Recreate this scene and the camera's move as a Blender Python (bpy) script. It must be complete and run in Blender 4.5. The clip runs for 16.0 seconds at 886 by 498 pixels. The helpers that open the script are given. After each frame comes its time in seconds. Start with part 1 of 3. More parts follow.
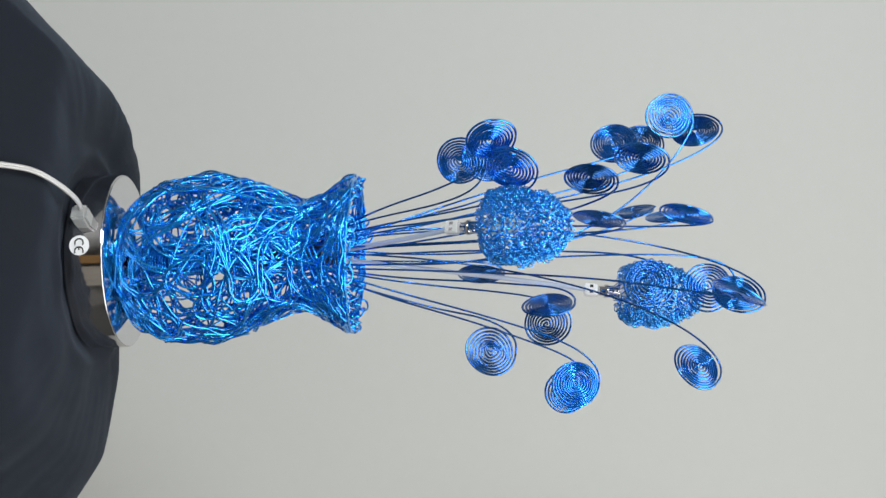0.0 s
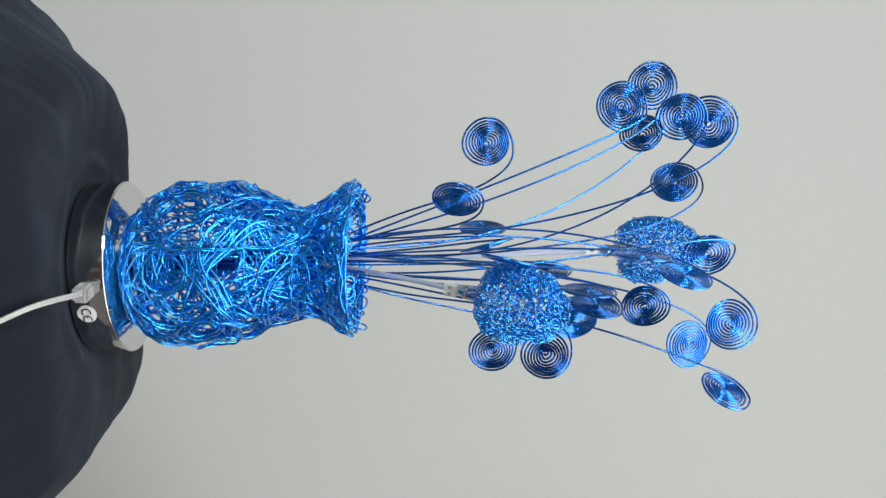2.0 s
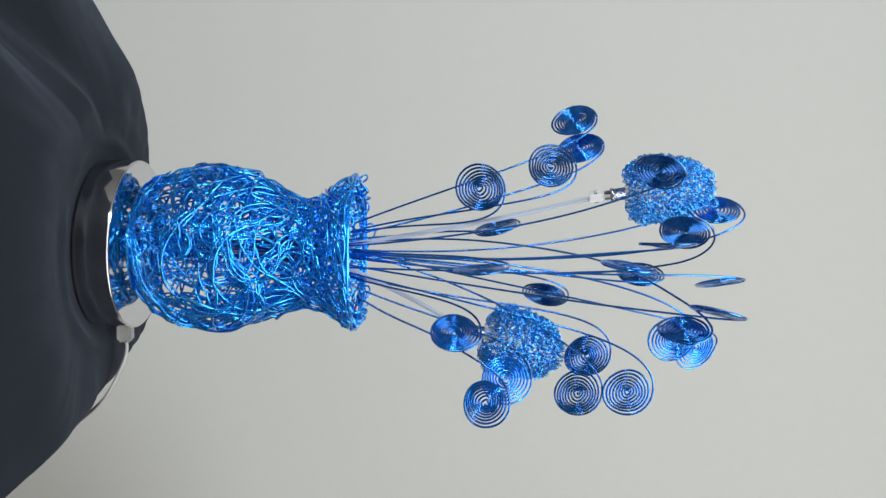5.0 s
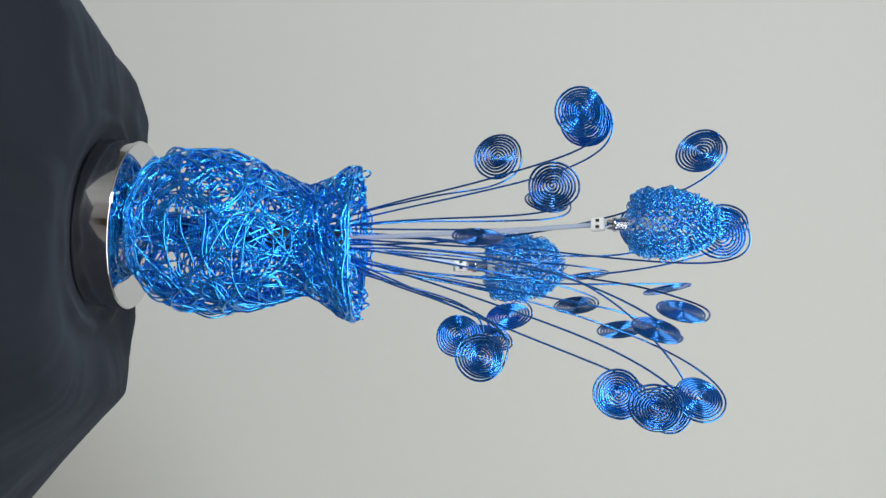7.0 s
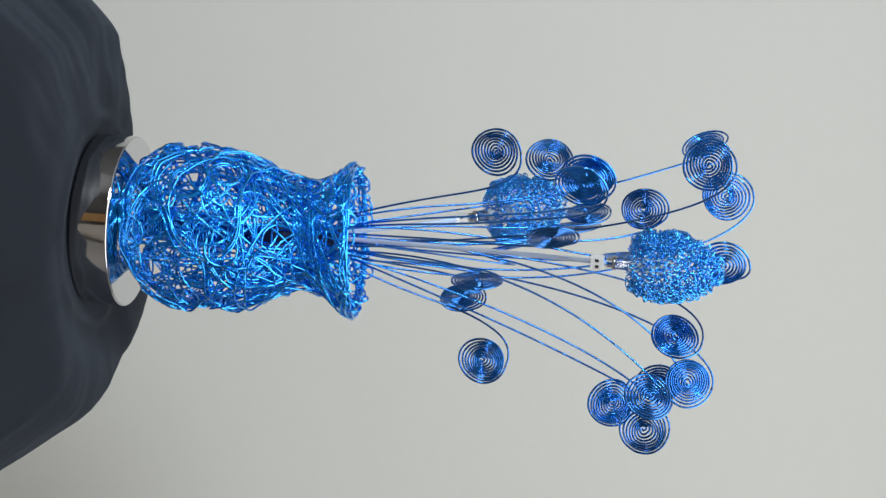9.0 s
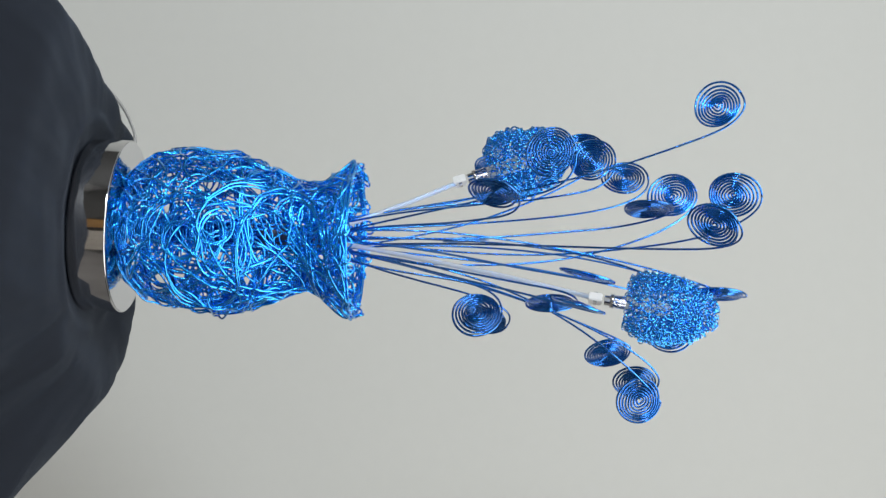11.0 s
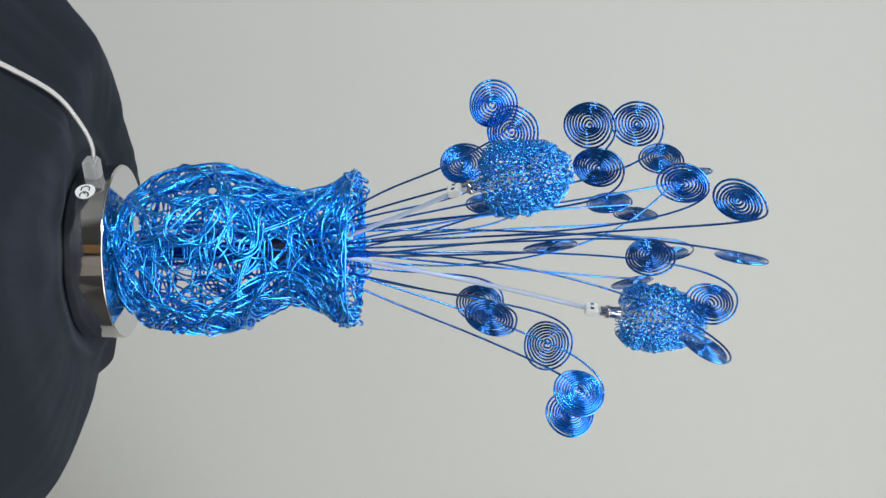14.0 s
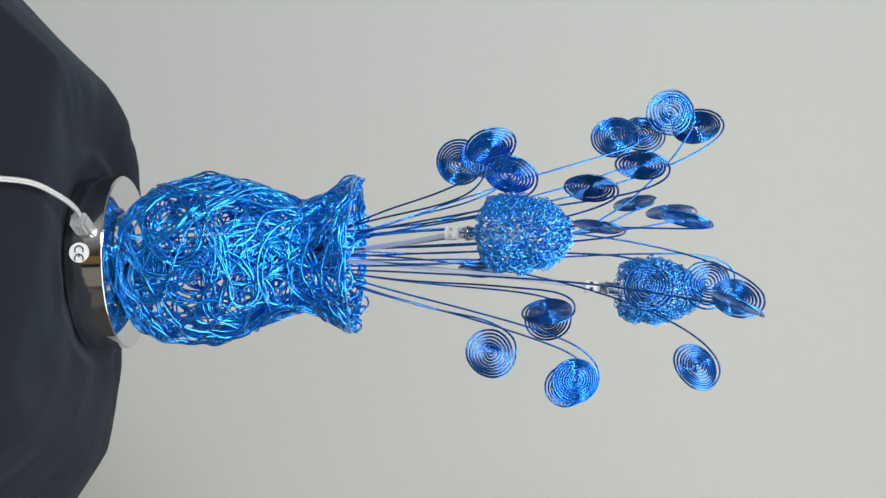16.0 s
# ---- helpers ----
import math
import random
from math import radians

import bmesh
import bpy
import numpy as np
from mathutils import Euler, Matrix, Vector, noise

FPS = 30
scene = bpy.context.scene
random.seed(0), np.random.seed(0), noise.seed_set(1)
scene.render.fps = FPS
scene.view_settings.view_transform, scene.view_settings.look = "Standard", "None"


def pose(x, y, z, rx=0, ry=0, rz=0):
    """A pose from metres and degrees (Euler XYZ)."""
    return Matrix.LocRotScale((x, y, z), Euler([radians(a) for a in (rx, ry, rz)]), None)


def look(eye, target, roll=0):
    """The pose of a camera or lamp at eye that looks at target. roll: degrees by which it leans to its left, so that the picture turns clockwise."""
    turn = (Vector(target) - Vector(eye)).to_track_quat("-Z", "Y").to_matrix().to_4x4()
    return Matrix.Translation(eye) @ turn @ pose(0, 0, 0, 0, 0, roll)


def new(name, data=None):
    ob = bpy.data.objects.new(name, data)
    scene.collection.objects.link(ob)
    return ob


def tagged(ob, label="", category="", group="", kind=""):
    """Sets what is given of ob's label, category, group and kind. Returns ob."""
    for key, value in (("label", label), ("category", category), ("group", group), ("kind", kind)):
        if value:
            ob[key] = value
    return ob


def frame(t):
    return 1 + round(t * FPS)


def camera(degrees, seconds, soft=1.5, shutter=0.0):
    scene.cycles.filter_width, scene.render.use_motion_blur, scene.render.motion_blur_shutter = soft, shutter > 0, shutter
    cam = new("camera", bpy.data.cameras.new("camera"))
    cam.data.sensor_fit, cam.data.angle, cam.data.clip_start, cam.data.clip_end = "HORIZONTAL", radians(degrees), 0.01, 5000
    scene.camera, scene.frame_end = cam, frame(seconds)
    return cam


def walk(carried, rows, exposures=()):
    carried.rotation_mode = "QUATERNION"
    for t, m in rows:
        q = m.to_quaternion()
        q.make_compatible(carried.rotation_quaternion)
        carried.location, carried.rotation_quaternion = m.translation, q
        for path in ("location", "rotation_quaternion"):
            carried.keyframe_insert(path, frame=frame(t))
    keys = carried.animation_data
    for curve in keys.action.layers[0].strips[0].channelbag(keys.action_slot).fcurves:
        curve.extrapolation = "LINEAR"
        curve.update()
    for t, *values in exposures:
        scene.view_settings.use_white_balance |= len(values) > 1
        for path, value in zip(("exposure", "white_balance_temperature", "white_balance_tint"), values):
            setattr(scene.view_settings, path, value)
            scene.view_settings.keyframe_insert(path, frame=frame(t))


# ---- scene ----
cam = camera(37.97, 16.0, soft=1.45)
EYE_Z = 1.151
EYE = Vector((0.0, -1.1, EYE_Z))
AIM = EYE + Vector((-0.00222, 0.99804, -0.06252))
walk(cam, [(0.0, look(EYE, AIM, 91.49)), (16.0, look(EYE, AIM, 91.49))])

# ---- light ----
world = bpy.data.worlds.new("room_air")
scene.world = world
world.use_nodes = True
world.node_tree.nodes["Background"].inputs[0].default_value = (0.9, 0.95, 1.0, 1)
world.node_tree.nodes["Background"].inputs[1].default_value = 0.05
scene.view_settings.exposure = 0.0


def area_lamp(name, eye, target, sx, sy, watts, colour):
    data = bpy.data.lights.new(name, "AREA")
    data.shape, data.size, data.size_y, data.energy, data.color = "RECTANGLE", sx, sy, watts, colour
    ob = new(name, data)
    ob.matrix_world = look(eye, target)
    return ob


# broad fill added under the ceiling for even brightness; no fixture is known there
area_lamp("overhead_fill", (0.86, -0.85, 2.76), (0.86, -0.85, 0.0), 3.2, 1.8, 101.0, (1.0, 0.975, 0.94))
area_lamp("window_daylight", (-1.75, -2.64, 1.5), (-1.75, 0.0, 1.5), 0.95, 0.95, 83, (0.92, 0.97, 1.0))


# ---- materials ----
def material(name, colour, rough, metal=0.0, spread=0.1, grain=400.0, bump=0.0, bump_scale=300.0, stain=6.0, coat=0.0, per_object=0.0):
    m = bpy.data.materials.new(name)
    m.use_nodes = True
    nt = m.node_tree
    b = nt.nodes["Principled BSDF"]
    co = nt.nodes.new("ShaderNodeTexCoord")
    fine, broad = nt.nodes.new("ShaderNodeTexNoise"), nt.nodes.new("ShaderNodeTexNoise")
    fine.inputs["Scale"].default_value, broad.inputs["Scale"].default_value = grain, stain
    fine.inputs["Detail"].default_value = broad.inputs["Detail"].default_value = 4
    for n in (fine, broad):
        nt.links.new(co.outputs["Object"], n.inputs["Vector"])
    add = nt.nodes.new("ShaderNodeMath")
    add.operation = "ADD"
    nt.links.new(fine.outputs["Fac"], add.inputs[0])
    nt.links.new(broad.outputs["Fac"], add.inputs[1])
    ramp = nt.nodes.new("ShaderNodeMapRange")
    ramp.inputs["From Min"].default_value, ramp.inputs["From Max"].default_value = 0.6, 1.4
    ramp.inputs["To Min"].default_value, ramp.inputs["To Max"].default_value = 1 - spread, 1 + spread
    nt.links.new(add.outputs[0], ramp.inputs["Value"])
    factor = ramp.outputs["Result"]
    if per_object:
        info, mix = nt.nodes.new("ShaderNodeObjectInfo"), nt.nodes.new("ShaderNodeMapRange")
        mix.inputs["To Min"].default_value, mix.inputs["To Max"].default_value = 1 - per_object, 1 + per_object
        nt.links.new(info.outputs["Random"], mix.inputs["Value"])
        mul = nt.nodes.new("ShaderNodeMath")
        mul.operation = "MULTIPLY"
        nt.links.new(factor, mul.inputs[0])
        nt.links.new(mix.outputs["Result"], mul.inputs[1])
        factor = mul.outputs[0]
    scale = nt.nodes.new("ShaderNodeVectorMath")
    scale.operation = "SCALE"
    scale.inputs[0].default_value = colour
    nt.links.new(factor, scale.inputs["Scale"])
    nt.links.new(scale.outputs[0], b.inputs["Base Color"])
    rr = nt.nodes.new("ShaderNodeMapRange")
    rr.inputs["To Min"].default_value, rr.inputs["To Max"].default_value = rough * 0.8, min(1.0, rough * 1.2)
    nt.links.new(broad.outputs["Fac"], rr.inputs["Value"])
    nt.links.new(rr.outputs["Result"], b.inputs["Roughness"])
    b.inputs["Metallic"].default_value = metal
    b.inputs["Coat Weight"].default_value = coat
    b.inputs["Coat Roughness"].default_value = 0.12
    if bump:
        bn, bp = nt.nodes.new("ShaderNodeTexNoise"), nt.nodes.new("ShaderNodeBump")
        bn.inputs["Scale"].default_value, bn.inputs["Detail"].default_value = bump_scale, 5
        nt.links.new(co.outputs["Object"], bn.inputs["Vector"])
        bp.inputs["Strength"].default_value, bp.inputs["Distance"].default_value = bump, 0.002
        nt.links.new(bn.outputs["Fac"], bp.inputs["Height"])
        nt.links.new(bp.outputs["Normal"], b.inputs["Normal"])
    return m


def glass(name, colour, rough, ior=1.45):
    m = bpy.data.materials.new(name)
    m.use_nodes = True
    b = m.node_tree.nodes["Principled BSDF"]
    b.inputs["Base Color"].default_value = (*colour, 1)
    b.inputs["Roughness"].default_value = rough
    b.inputs["Transmission Weight"].default_value = 1.0
    b.inputs["IOR"].default_value = ior
    return m


BLUE = material("blue_anodised_wire", (0.012, 0.375, 1.0), 0.25, 0.92, 0.15, 900, coat=0.8, per_object=0.12)
NAVY = material("deep_blue_wire", (0.0055, 0.178, 0.62), 0.19, 0.92, 0.15, 900, coat=0.7, per_object=0.35)
CURL = material("bright_blue_fine_wire", (0.028, 0.41, 0.97), 0.16, 0.88, 0.25, 900, coat=1.0)
TAPE = material("navy_tape", (0.006, 0.012, 0.045), 0.42, 0.0, 0.2, 300)
CHROME = material("polished_chrome", (0.62, 0.61, 0.61), 0.06, 1.0, 0.03, 60)
SATIN = material("polished_steel_top", (0.66, 0.66, 0.685), 0.07, 1.0, 0.03, 200)
CLOTH = material("black_cotton_cloth", (0.0066, 0.0087, 0.0134), 0.78, 0.0, 0.25, 700, bump=0.35, bump_scale=1400, stain=9)
CLOTH.node_tree.nodes["Principled BSDF"].inputs["Specular IOR Level"].default_value = 0.12
CLOTH.node_tree.nodes["Principled BSDF"].inputs["Sheen Weight"].default_value = 0.07
CLOTH.node_tree.nodes["Principled BSDF"].inputs["Sheen Tint"].default_value = (0.58, 0.74, 1.0, 1)
PAPER = material("white_sticker", (0.78, 0.79, 0.8), 0.5, 0.0, 0.05)
INK = material("black_ink", (0.02, 0.02, 0.02), 0.5, 0.0, 0.05)
CERAMIC = material("white_ceramic", (0.8, 0.8, 0.78), 0.35, 0.0, 0.05)
CABLE = material("silver_cord", (0.33, 0.33, 0.325), 0.35, 0.1, 0.2, 500, bump=0.3, bump_scale=500, coat=0.5)
CLEAR = glass("milky_clear_plastic", (0.86, 0.88, 0.88), 0.3, 1.3)
CLEAR.node_tree.nodes["Principled BSDF"].inputs["Transmission Weight"].default_value = 0.8
NYLON = glass("white_nylon", (0.92, 0.93, 0.92), 0.3, 1.35)
NYLON.node_tree.nodes["Principled BSDF"].inputs["Transmission Weight"].default_value = 0.25
SLEEVE = glass("clear_sleeve", (0.90, 0.95, 1.0), 0.18, 1.25)
SLEEVE.node_tree.nodes["Principled BSDF"].inputs["Transmission Weight"].default_value = 0.6
FROST = glass("milky_bulb_glass", (0.93, 0.95, 0.96), 0.2)
FROST.node_tree.nodes["Principled BSDF"].inputs["Transmission Weight"].default_value = 0.6
BULB = glass("bulb_glass", (0.97, 0.98, 0.98), 0.03)
WALLPAINT = material("pale_grey_paint", (0.492, 0.502, 0.484), 0.8, 0.0, 0.015, 40, bump=0.03, bump_scale=250, stain=1.2)
ROOMPAINT = material("room_wall_paint", (0.085, 0.085, 0.084), 0.8, 0.0, 0.04, 60, stain=2)
CEILPAINT = material("ceiling_paint", (0.75, 0.75, 0.74), 0.85, 0.0, 0.03, 60, stain=2)
FLOORMAT = material("grey_wood_floor", (0.195, 0.19, 0.185), 0.5, 0.0, 0.3, 60, stain=3)
GOLDWOOD = material("honey_wood", (0.34, 0.19, 0.07), 0.4, 0.0, 0.3, 40)
BEIGE = material("beige_paint", (0.40, 0.37, 0.33), 0.5, 0.0, 0.1, 40)
DARKWOOD = material("dark_wood", (0.06, 0.045, 0.035), 0.4, 0.0, 0.3, 40)


# ---- mesh helpers ----
def mesh_object(name, verts, faces, mat, parent=None, label="", smooth=True):
    me = bpy.data.meshes.new(name)
    me.from_pydata([tuple(v) for v in verts], [], faces)
    me.materials.append(mat)
    if smooth:
        me.polygons.foreach_set("use_smooth", [True] * len(me.polygons))
    me.update()
    ob = new(name, me)
    ob.parent = parent
    if label:
        ob["label"] = label
    return ob


def part(name, bm, mat, parent=None, label="", smooth=False):
    me = bpy.data.meshes.new(name)
    bm.to_mesh(me)
    bm.free()
    me.materials.append(mat)
    if smooth:
        me.polygons.foreach_set("use_smooth", [True] * len(me.polygons))
    ob = new(name, me)
    ob.parent = parent
    if label:
        ob["label"] = label
    return ob


def tube(points, radius, sides=6, closed=False):
    """Vertices and faces of a round wire along a line of points."""
    p = np.asarray(points, float)
    n = len(p)
    if closed:
        tan = np.roll(p, -1, 0) - np.roll(p, 1, 0)
    else:
        tan = np.gradient(p, axis=0)
    tan /= np.linalg.norm(tan, axis=1)[:, None] + 1e-12
    nor = np.zeros_like(p)
    ref = np.array([0.0, 0.0, 1.0]) if abs(tan[0][2]) < 0.9 else np.array([1.0, 0.0, 0.0])
    v = np.cross(tan[0], ref)
    for i in range(n):
        v = v - tan[i] * (v @ tan[i])
        v = v / (np.linalg.norm(v) + 1e-12)
        nor[i] = v
    bi = np.cross(tan, nor)
    a = np.arange(sides) * 2 * np.pi / sides
    rad = np.broadcast_to(np.asarray(radius, float), (n,))
    ring = p[:, None] + rad[:, None, None] * (np.cos(a)[None, :, None] * nor[:, None] + np.sin(a)[None, :, None] * bi[:, None])
    verts = ring.reshape(-1, 3)
    faces = []
    last = n if closed else n - 1
    for i in range(last):
        j = (i + 1) % n
        for k in range(sides):
            m = (k + 1) % sides
            faces.append((i * sides + k, i * sides + m, j * sides + m, j * sides + k))
    if not closed:
        faces.append(tuple(range(sides))[::-1])
        faces.append(tuple((n - 1) * sides + k for k in range(sides)))
    return verts, faces


def wire(name, points, radius, mat, parent, label="", sides=6, closed=False):
    return mesh_object(name, *tube(points, radius, sides, closed), mat, parent, label)


def lathe(profile, segments=96, centre=(0, 0), cap_bottom=True, cap_top=True):
    """Vertices and faces of a turned shape; profile is a list of (radius, z)."""
    a = np.arange(segments) * 2 * np.pi / segments
    verts, faces = [], []
    for r, z in profile:
        for t in a:
            verts.append((centre[0] + r * np.cos(t), centre[1] + r * np.sin(t), z))
    for i in range(len(profile) - 1):
        for k in range(segments):
            m = (k + 1) % segments
            faces.append((i * segments + k, i * segments + m, (i + 1) * segments + m, (i + 1) * segments + k))
    if cap_bottom:
        faces.append(tuple(range(segments))[::-1])
    if cap_top:
        faces.append(tuple((len(profile) - 1) * segments + k for k in range(segments)))
    return verts, faces


def box_bm(x0, y0, z0, x1, y1, z1, bevel=0.0):
    bm = bmesh.new()
    bmesh.ops.create_cube(bm, size=1, matrix=Matrix.Translation(((x0 + x1) / 2, (y0 + y1) / 2, (z0 + z1) / 2)) @ Matrix.Diagonal((x1 - x0, y1 - y0, z1 - z0, 1)))
    if bevel:
        bmesh.ops.bevel(bm, geom=bm.edges[:], offset=bevel, segments=2, affect="EDGES")
    return bm


def spline(pts, n):
    """A smooth line of n points through the given ones."""
    p = np.asarray(pts, float)
    p = np.vstack([2 * p[0] - p[1], p, 2 * p[-1] - p[-2]])
    k = len(p) - 3
    out = []
    for s in np.linspace(0, k - 1e-9, n):
        i = int(s)
        t = s - i
        a, b, c, d = p[i:i + 4]
        out.append(0.5 * (2 * b + (c - a) * t + (2 * a - 5 * b + 4 * c - d) * t * t + (3 * b - a - 3 * c + d) * t ** 3))
    return np.array(out)


# ---- room ----
def room():
    def slab(name, b, mat):
        return tagged(part(name, box_bm(*b), mat), kind="structure")
    slab("floor", (-3.0, -2.8, -0.1, 3.0, 1.4, 0.0), FLOORMAT)
    slab("wall_north", (-3.0, 1.25, 0.0, 3.0, 1.4, 2.8), WALLPAINT)
    slab("wall_west", (-3.0, -2.8, 0.0, -2.9, 1.25, 2.8), ROOMPAINT)
    slab("wall_east", (2.9, -2.8, 0.0, 3.0, 1.25, 2.8), ROOMPAINT)
    slab("ceiling", (-3.0, -2.8, 2.8, 3.0, 1.4, 2.9), CEILPAINT)
    # south wall with a window opening
    bm = bmesh.new()
    for x0, x1, z0, z1 in ((-2.9, -2.3, 0.0, 2.8), (-1.2, 2.9, 0.0, 2.8), (-2.3, -1.2, 0.0, 0.95), (-2.3, -1.2, 2.05, 2.8)):
        piece = box_bm(x0, -2.8, z0, x1, -2.65, z1)
        me = bpy.data.meshes.new("piece")
        piece.to_mesh(me)
        piece.free()
        bm.from_mesh(me)
        bpy.data.meshes.remove(me)
    tagged(part("wall_south", bm, ROOMPAINT), kind="structure")
    window = tagged(new("window_1"), kind="structure")
    for b in ((-2.3, -2.75, 0.95, -2.25, -2.70, 2.05), (-1.25, -2.75, 0.95, -1.2, -2.70, 2.05), (-2.25, -2.75, 0.95, -1.25, -2.70, 1.0), (-2.25, -2.75, 2.0, -1.25, -2.70, 2.05)):
        part("window_frame", box_bm(*b, 0.004), CERAMIC, window)
    pane = part("pane", box_bm(-2.25, -2.735, 1.0, -1.25, -2.729, 2.0), BULB, window)
    pane.visible_shadow = False


def reflected_cabinet(name, x0, x1, mat, label):
    thing = tagged(new(name), label, "cabinet")
    part("body", box_bm(x0, -2.5, 0.04, x1, -2.15, 0.62, 0.006), mat, thing)
    part("plinth", box_bm(x0 + 0.02, -2.48, 0.0, x1 - 0.02, -2.18, 0.04), DARKWOOD, thing)
    mid = (x0 + x1) / 2
    for a, b in ((x0 + 0.01, mid - 0.003), (mid + 0.003, x1 - 0.01)):
        door = part("door", box_bm(a, -2.15, 0.06, b, -2.132, 0.60, 0.003), mat, thing)
        part("handle", box_bm((a + b) / 2 - 0.03, -2.132, 0.48, (a + b) / 2 + 0.03, -2.118, 0.492, 0.003), CHROME, door)


room()
# unseen stand-ins behind the eye, added for brown and pale bands in the chrome
reflected_cabinet("reflected_cabinet", -0.28, 0.10, GOLDWOOD, "honey-brown low cabinet, an unseen stand-in mirrored as a brown band in the chrome base")
reflected_cabinet("reflected_cabinet", 0.26, 1.30, BEIGE, "beige low cabinet, an unseen stand-in mirrored as a pale band in the chrome base")

# ---- turntable cloth ----
TOP = 0.784                      # height of the cloth under the lamp
DIP = 0.005                      # the lamp presses the cloth down by this
EDGE_AZ = list(range(-180, 181, 15))
EDGE_R = [0.139, 0.158, 0.176, 0.151, 0.14, 0.133, 0.142, 0.164, 0.203, 0.195, 0.18, 0.179, 0.19, 0.199, 0.134, 0.1, 0.123, 0.106, 0.115, 0.14, 0.147, 0.15, 0.147, 0.145, 0.139]
EDGE_SLOPE = [0.9, 0.97, 0.87, 0.96, 1.09, 1.02, 1.02, 1.01, 0.94, 0.94, 1.01, 0.9, 0.63, 0.64, 0.45, 0.5, 1.16, 0.83, 0.57, 0.78, 1.16, 1.71, 1.57, 1.32, 0.9]


def cloth_drop(r, az):
    """How far the cloth lies below its top at r metres from the middle."""
    x = r - np.interp(az, EDGE_AZ, EDGE_R)
    return np.interp(az, EDGE_AZ, EDGE_SLOPE) * 0.5 * (x + math.sqrt(x * x + 0.0001)) + 0.05 * max(0.0, min(r, 0.25) - 0.10)


def build_cloth():
    segs, rings = 240, 120
    verts, faces = [(0.0, 0.0, TOP - DIP)], []
    rnd = random.Random(4)
    folds = [(k, rnd.uniform(0, 6.28), rnd.uniform(0.4, 1.0)) for k in (5, 7, 9, 13)]
    for i in range(rings):
        s = (i + 1) / rings
        for k in range(segs):
            az = -180 + 360 * k / segs
            a = radians(az)
            if s < 0.7:
                r = 0.30 * s / 0.7
                drop = cloth_drop(r, az)
            else:
                u = (s - 0.7) / 0.3
                r = 0.30 + 0.045 * u
                drop = cloth_drop(0.30, az)
                drop += (TOP - drop) * u
            wave = sum(w * math.sin(f * a + ph) for f, ph, w in folds) * 0.5
            r += wave * 0.05 * min(1.0, max(0.0, drop - 0.03) / 0.4)
            z = TOP - drop
            if r > 0.1:
                fade = min(1.0, (r - 0.1) / 0.06)
                z += fade * 0.0022 * noise.noise(Vector((math.cos(a) * 3.5, math.sin(a) * 3.5, r * 11)))
                z += fade * 0.0012 * noise.noise(Vector((math.cos(a) * 14, math.sin(a) * 14, r * 16)))
            rb = math.hypot(r * math.cos(a) - 0.015, r * math.sin(a) + 0.0125)
            z += 0.0045 * math.exp(-((rb - 0.090) / 0.0065) ** 2) * (0.6 + noise.noise(Vector((math.cos(a) * 2, math.sin(a) * 2, 7))))
            z -= DIP * min(1.0, max(0.0, (0.125 - rb) / 0.045))
            hug = min(1.0, max(0.0, (0.150 - rb) / 0.060))
            z += hug * hug * (3 - 2 * hug) * (0.0568 * (r * math.cos(a) - 0.015) - 0.0258 * (r * math.sin(a) + 0.0125))
            if r < 0.2:
                z += 0.0012 * noise.noise(Vector((r * math.cos(a) * 22, r * math.sin(a) * 22, 0)))
                z += 0.004 * math.exp(-((r - 0.13) / 0.03) ** 2) * noise.noise(Vector((math.cos(a) * 3, math.sin(a) * 3, 4)))
            verts.append((r * math.cos(a), r * math.sin(a), max(z, 0.004)))
    for k in range(segs):
        faces.append((0, 1 + k, 1 + (k + 1) % segs))
    for i in range(rings - 1):
        for k in range(segs):
            m = (k + 1) % segs
            faces.append((1 + i * segs + k, 1 + (i + 1) * segs + k, 1 + (i + 1) * segs + m, 1 + i * segs + m))
    ob = mesh_object("black_cloth", verts, faces, CLOTH)
    th = ob.modifiers.new("thickness", "SOLIDIFY")
    th.thickness, th.offset = 0.002, -1
    return tagged(ob, "black cotton cloth draped over a slowly turning stand", "cloth")


black_cloth = build_cloth()

# ---- lamp ----
lamp = new("table_lamp")
tagged(lamp, "blue aluminium wire table lamp shaped as a vase of spiral flowers", "table lamp")
BASE_TOP = 0.8115
BASE_C = (0.015, -0.0125)
BASE_R = 0.0738
RIM_Z = EYE_Z - 0.1455
MOUTH_C = (0.004, -0.0075)


def axis_at(z):
    f = (z - BASE_TOP) / (RIM_Z - BASE_TOP)
    return np.array([BASE_C[0] + f * (MOUTH_C[0] - BASE_C[0]), BASE_C[1] + f * (MOUTH_C[1] - BASE_C[1])])


def lean_matrix():
    """The base leans with the vase on the soft cloth."""
    way = Vector((MOUTH_C[0] - BASE_C[0], MOUTH_C[1] - BASE_C[1], RIM_Z - BASE_TOP)).normalized()
    turn = Vector((0, 0, 1)).rotation_difference(way).to_matrix().to_4x4()
    hub = Matrix.Translation((BASE_C[0], BASE_C[1], BASE_TOP))
    return hub @ turn @ hub.inverted()


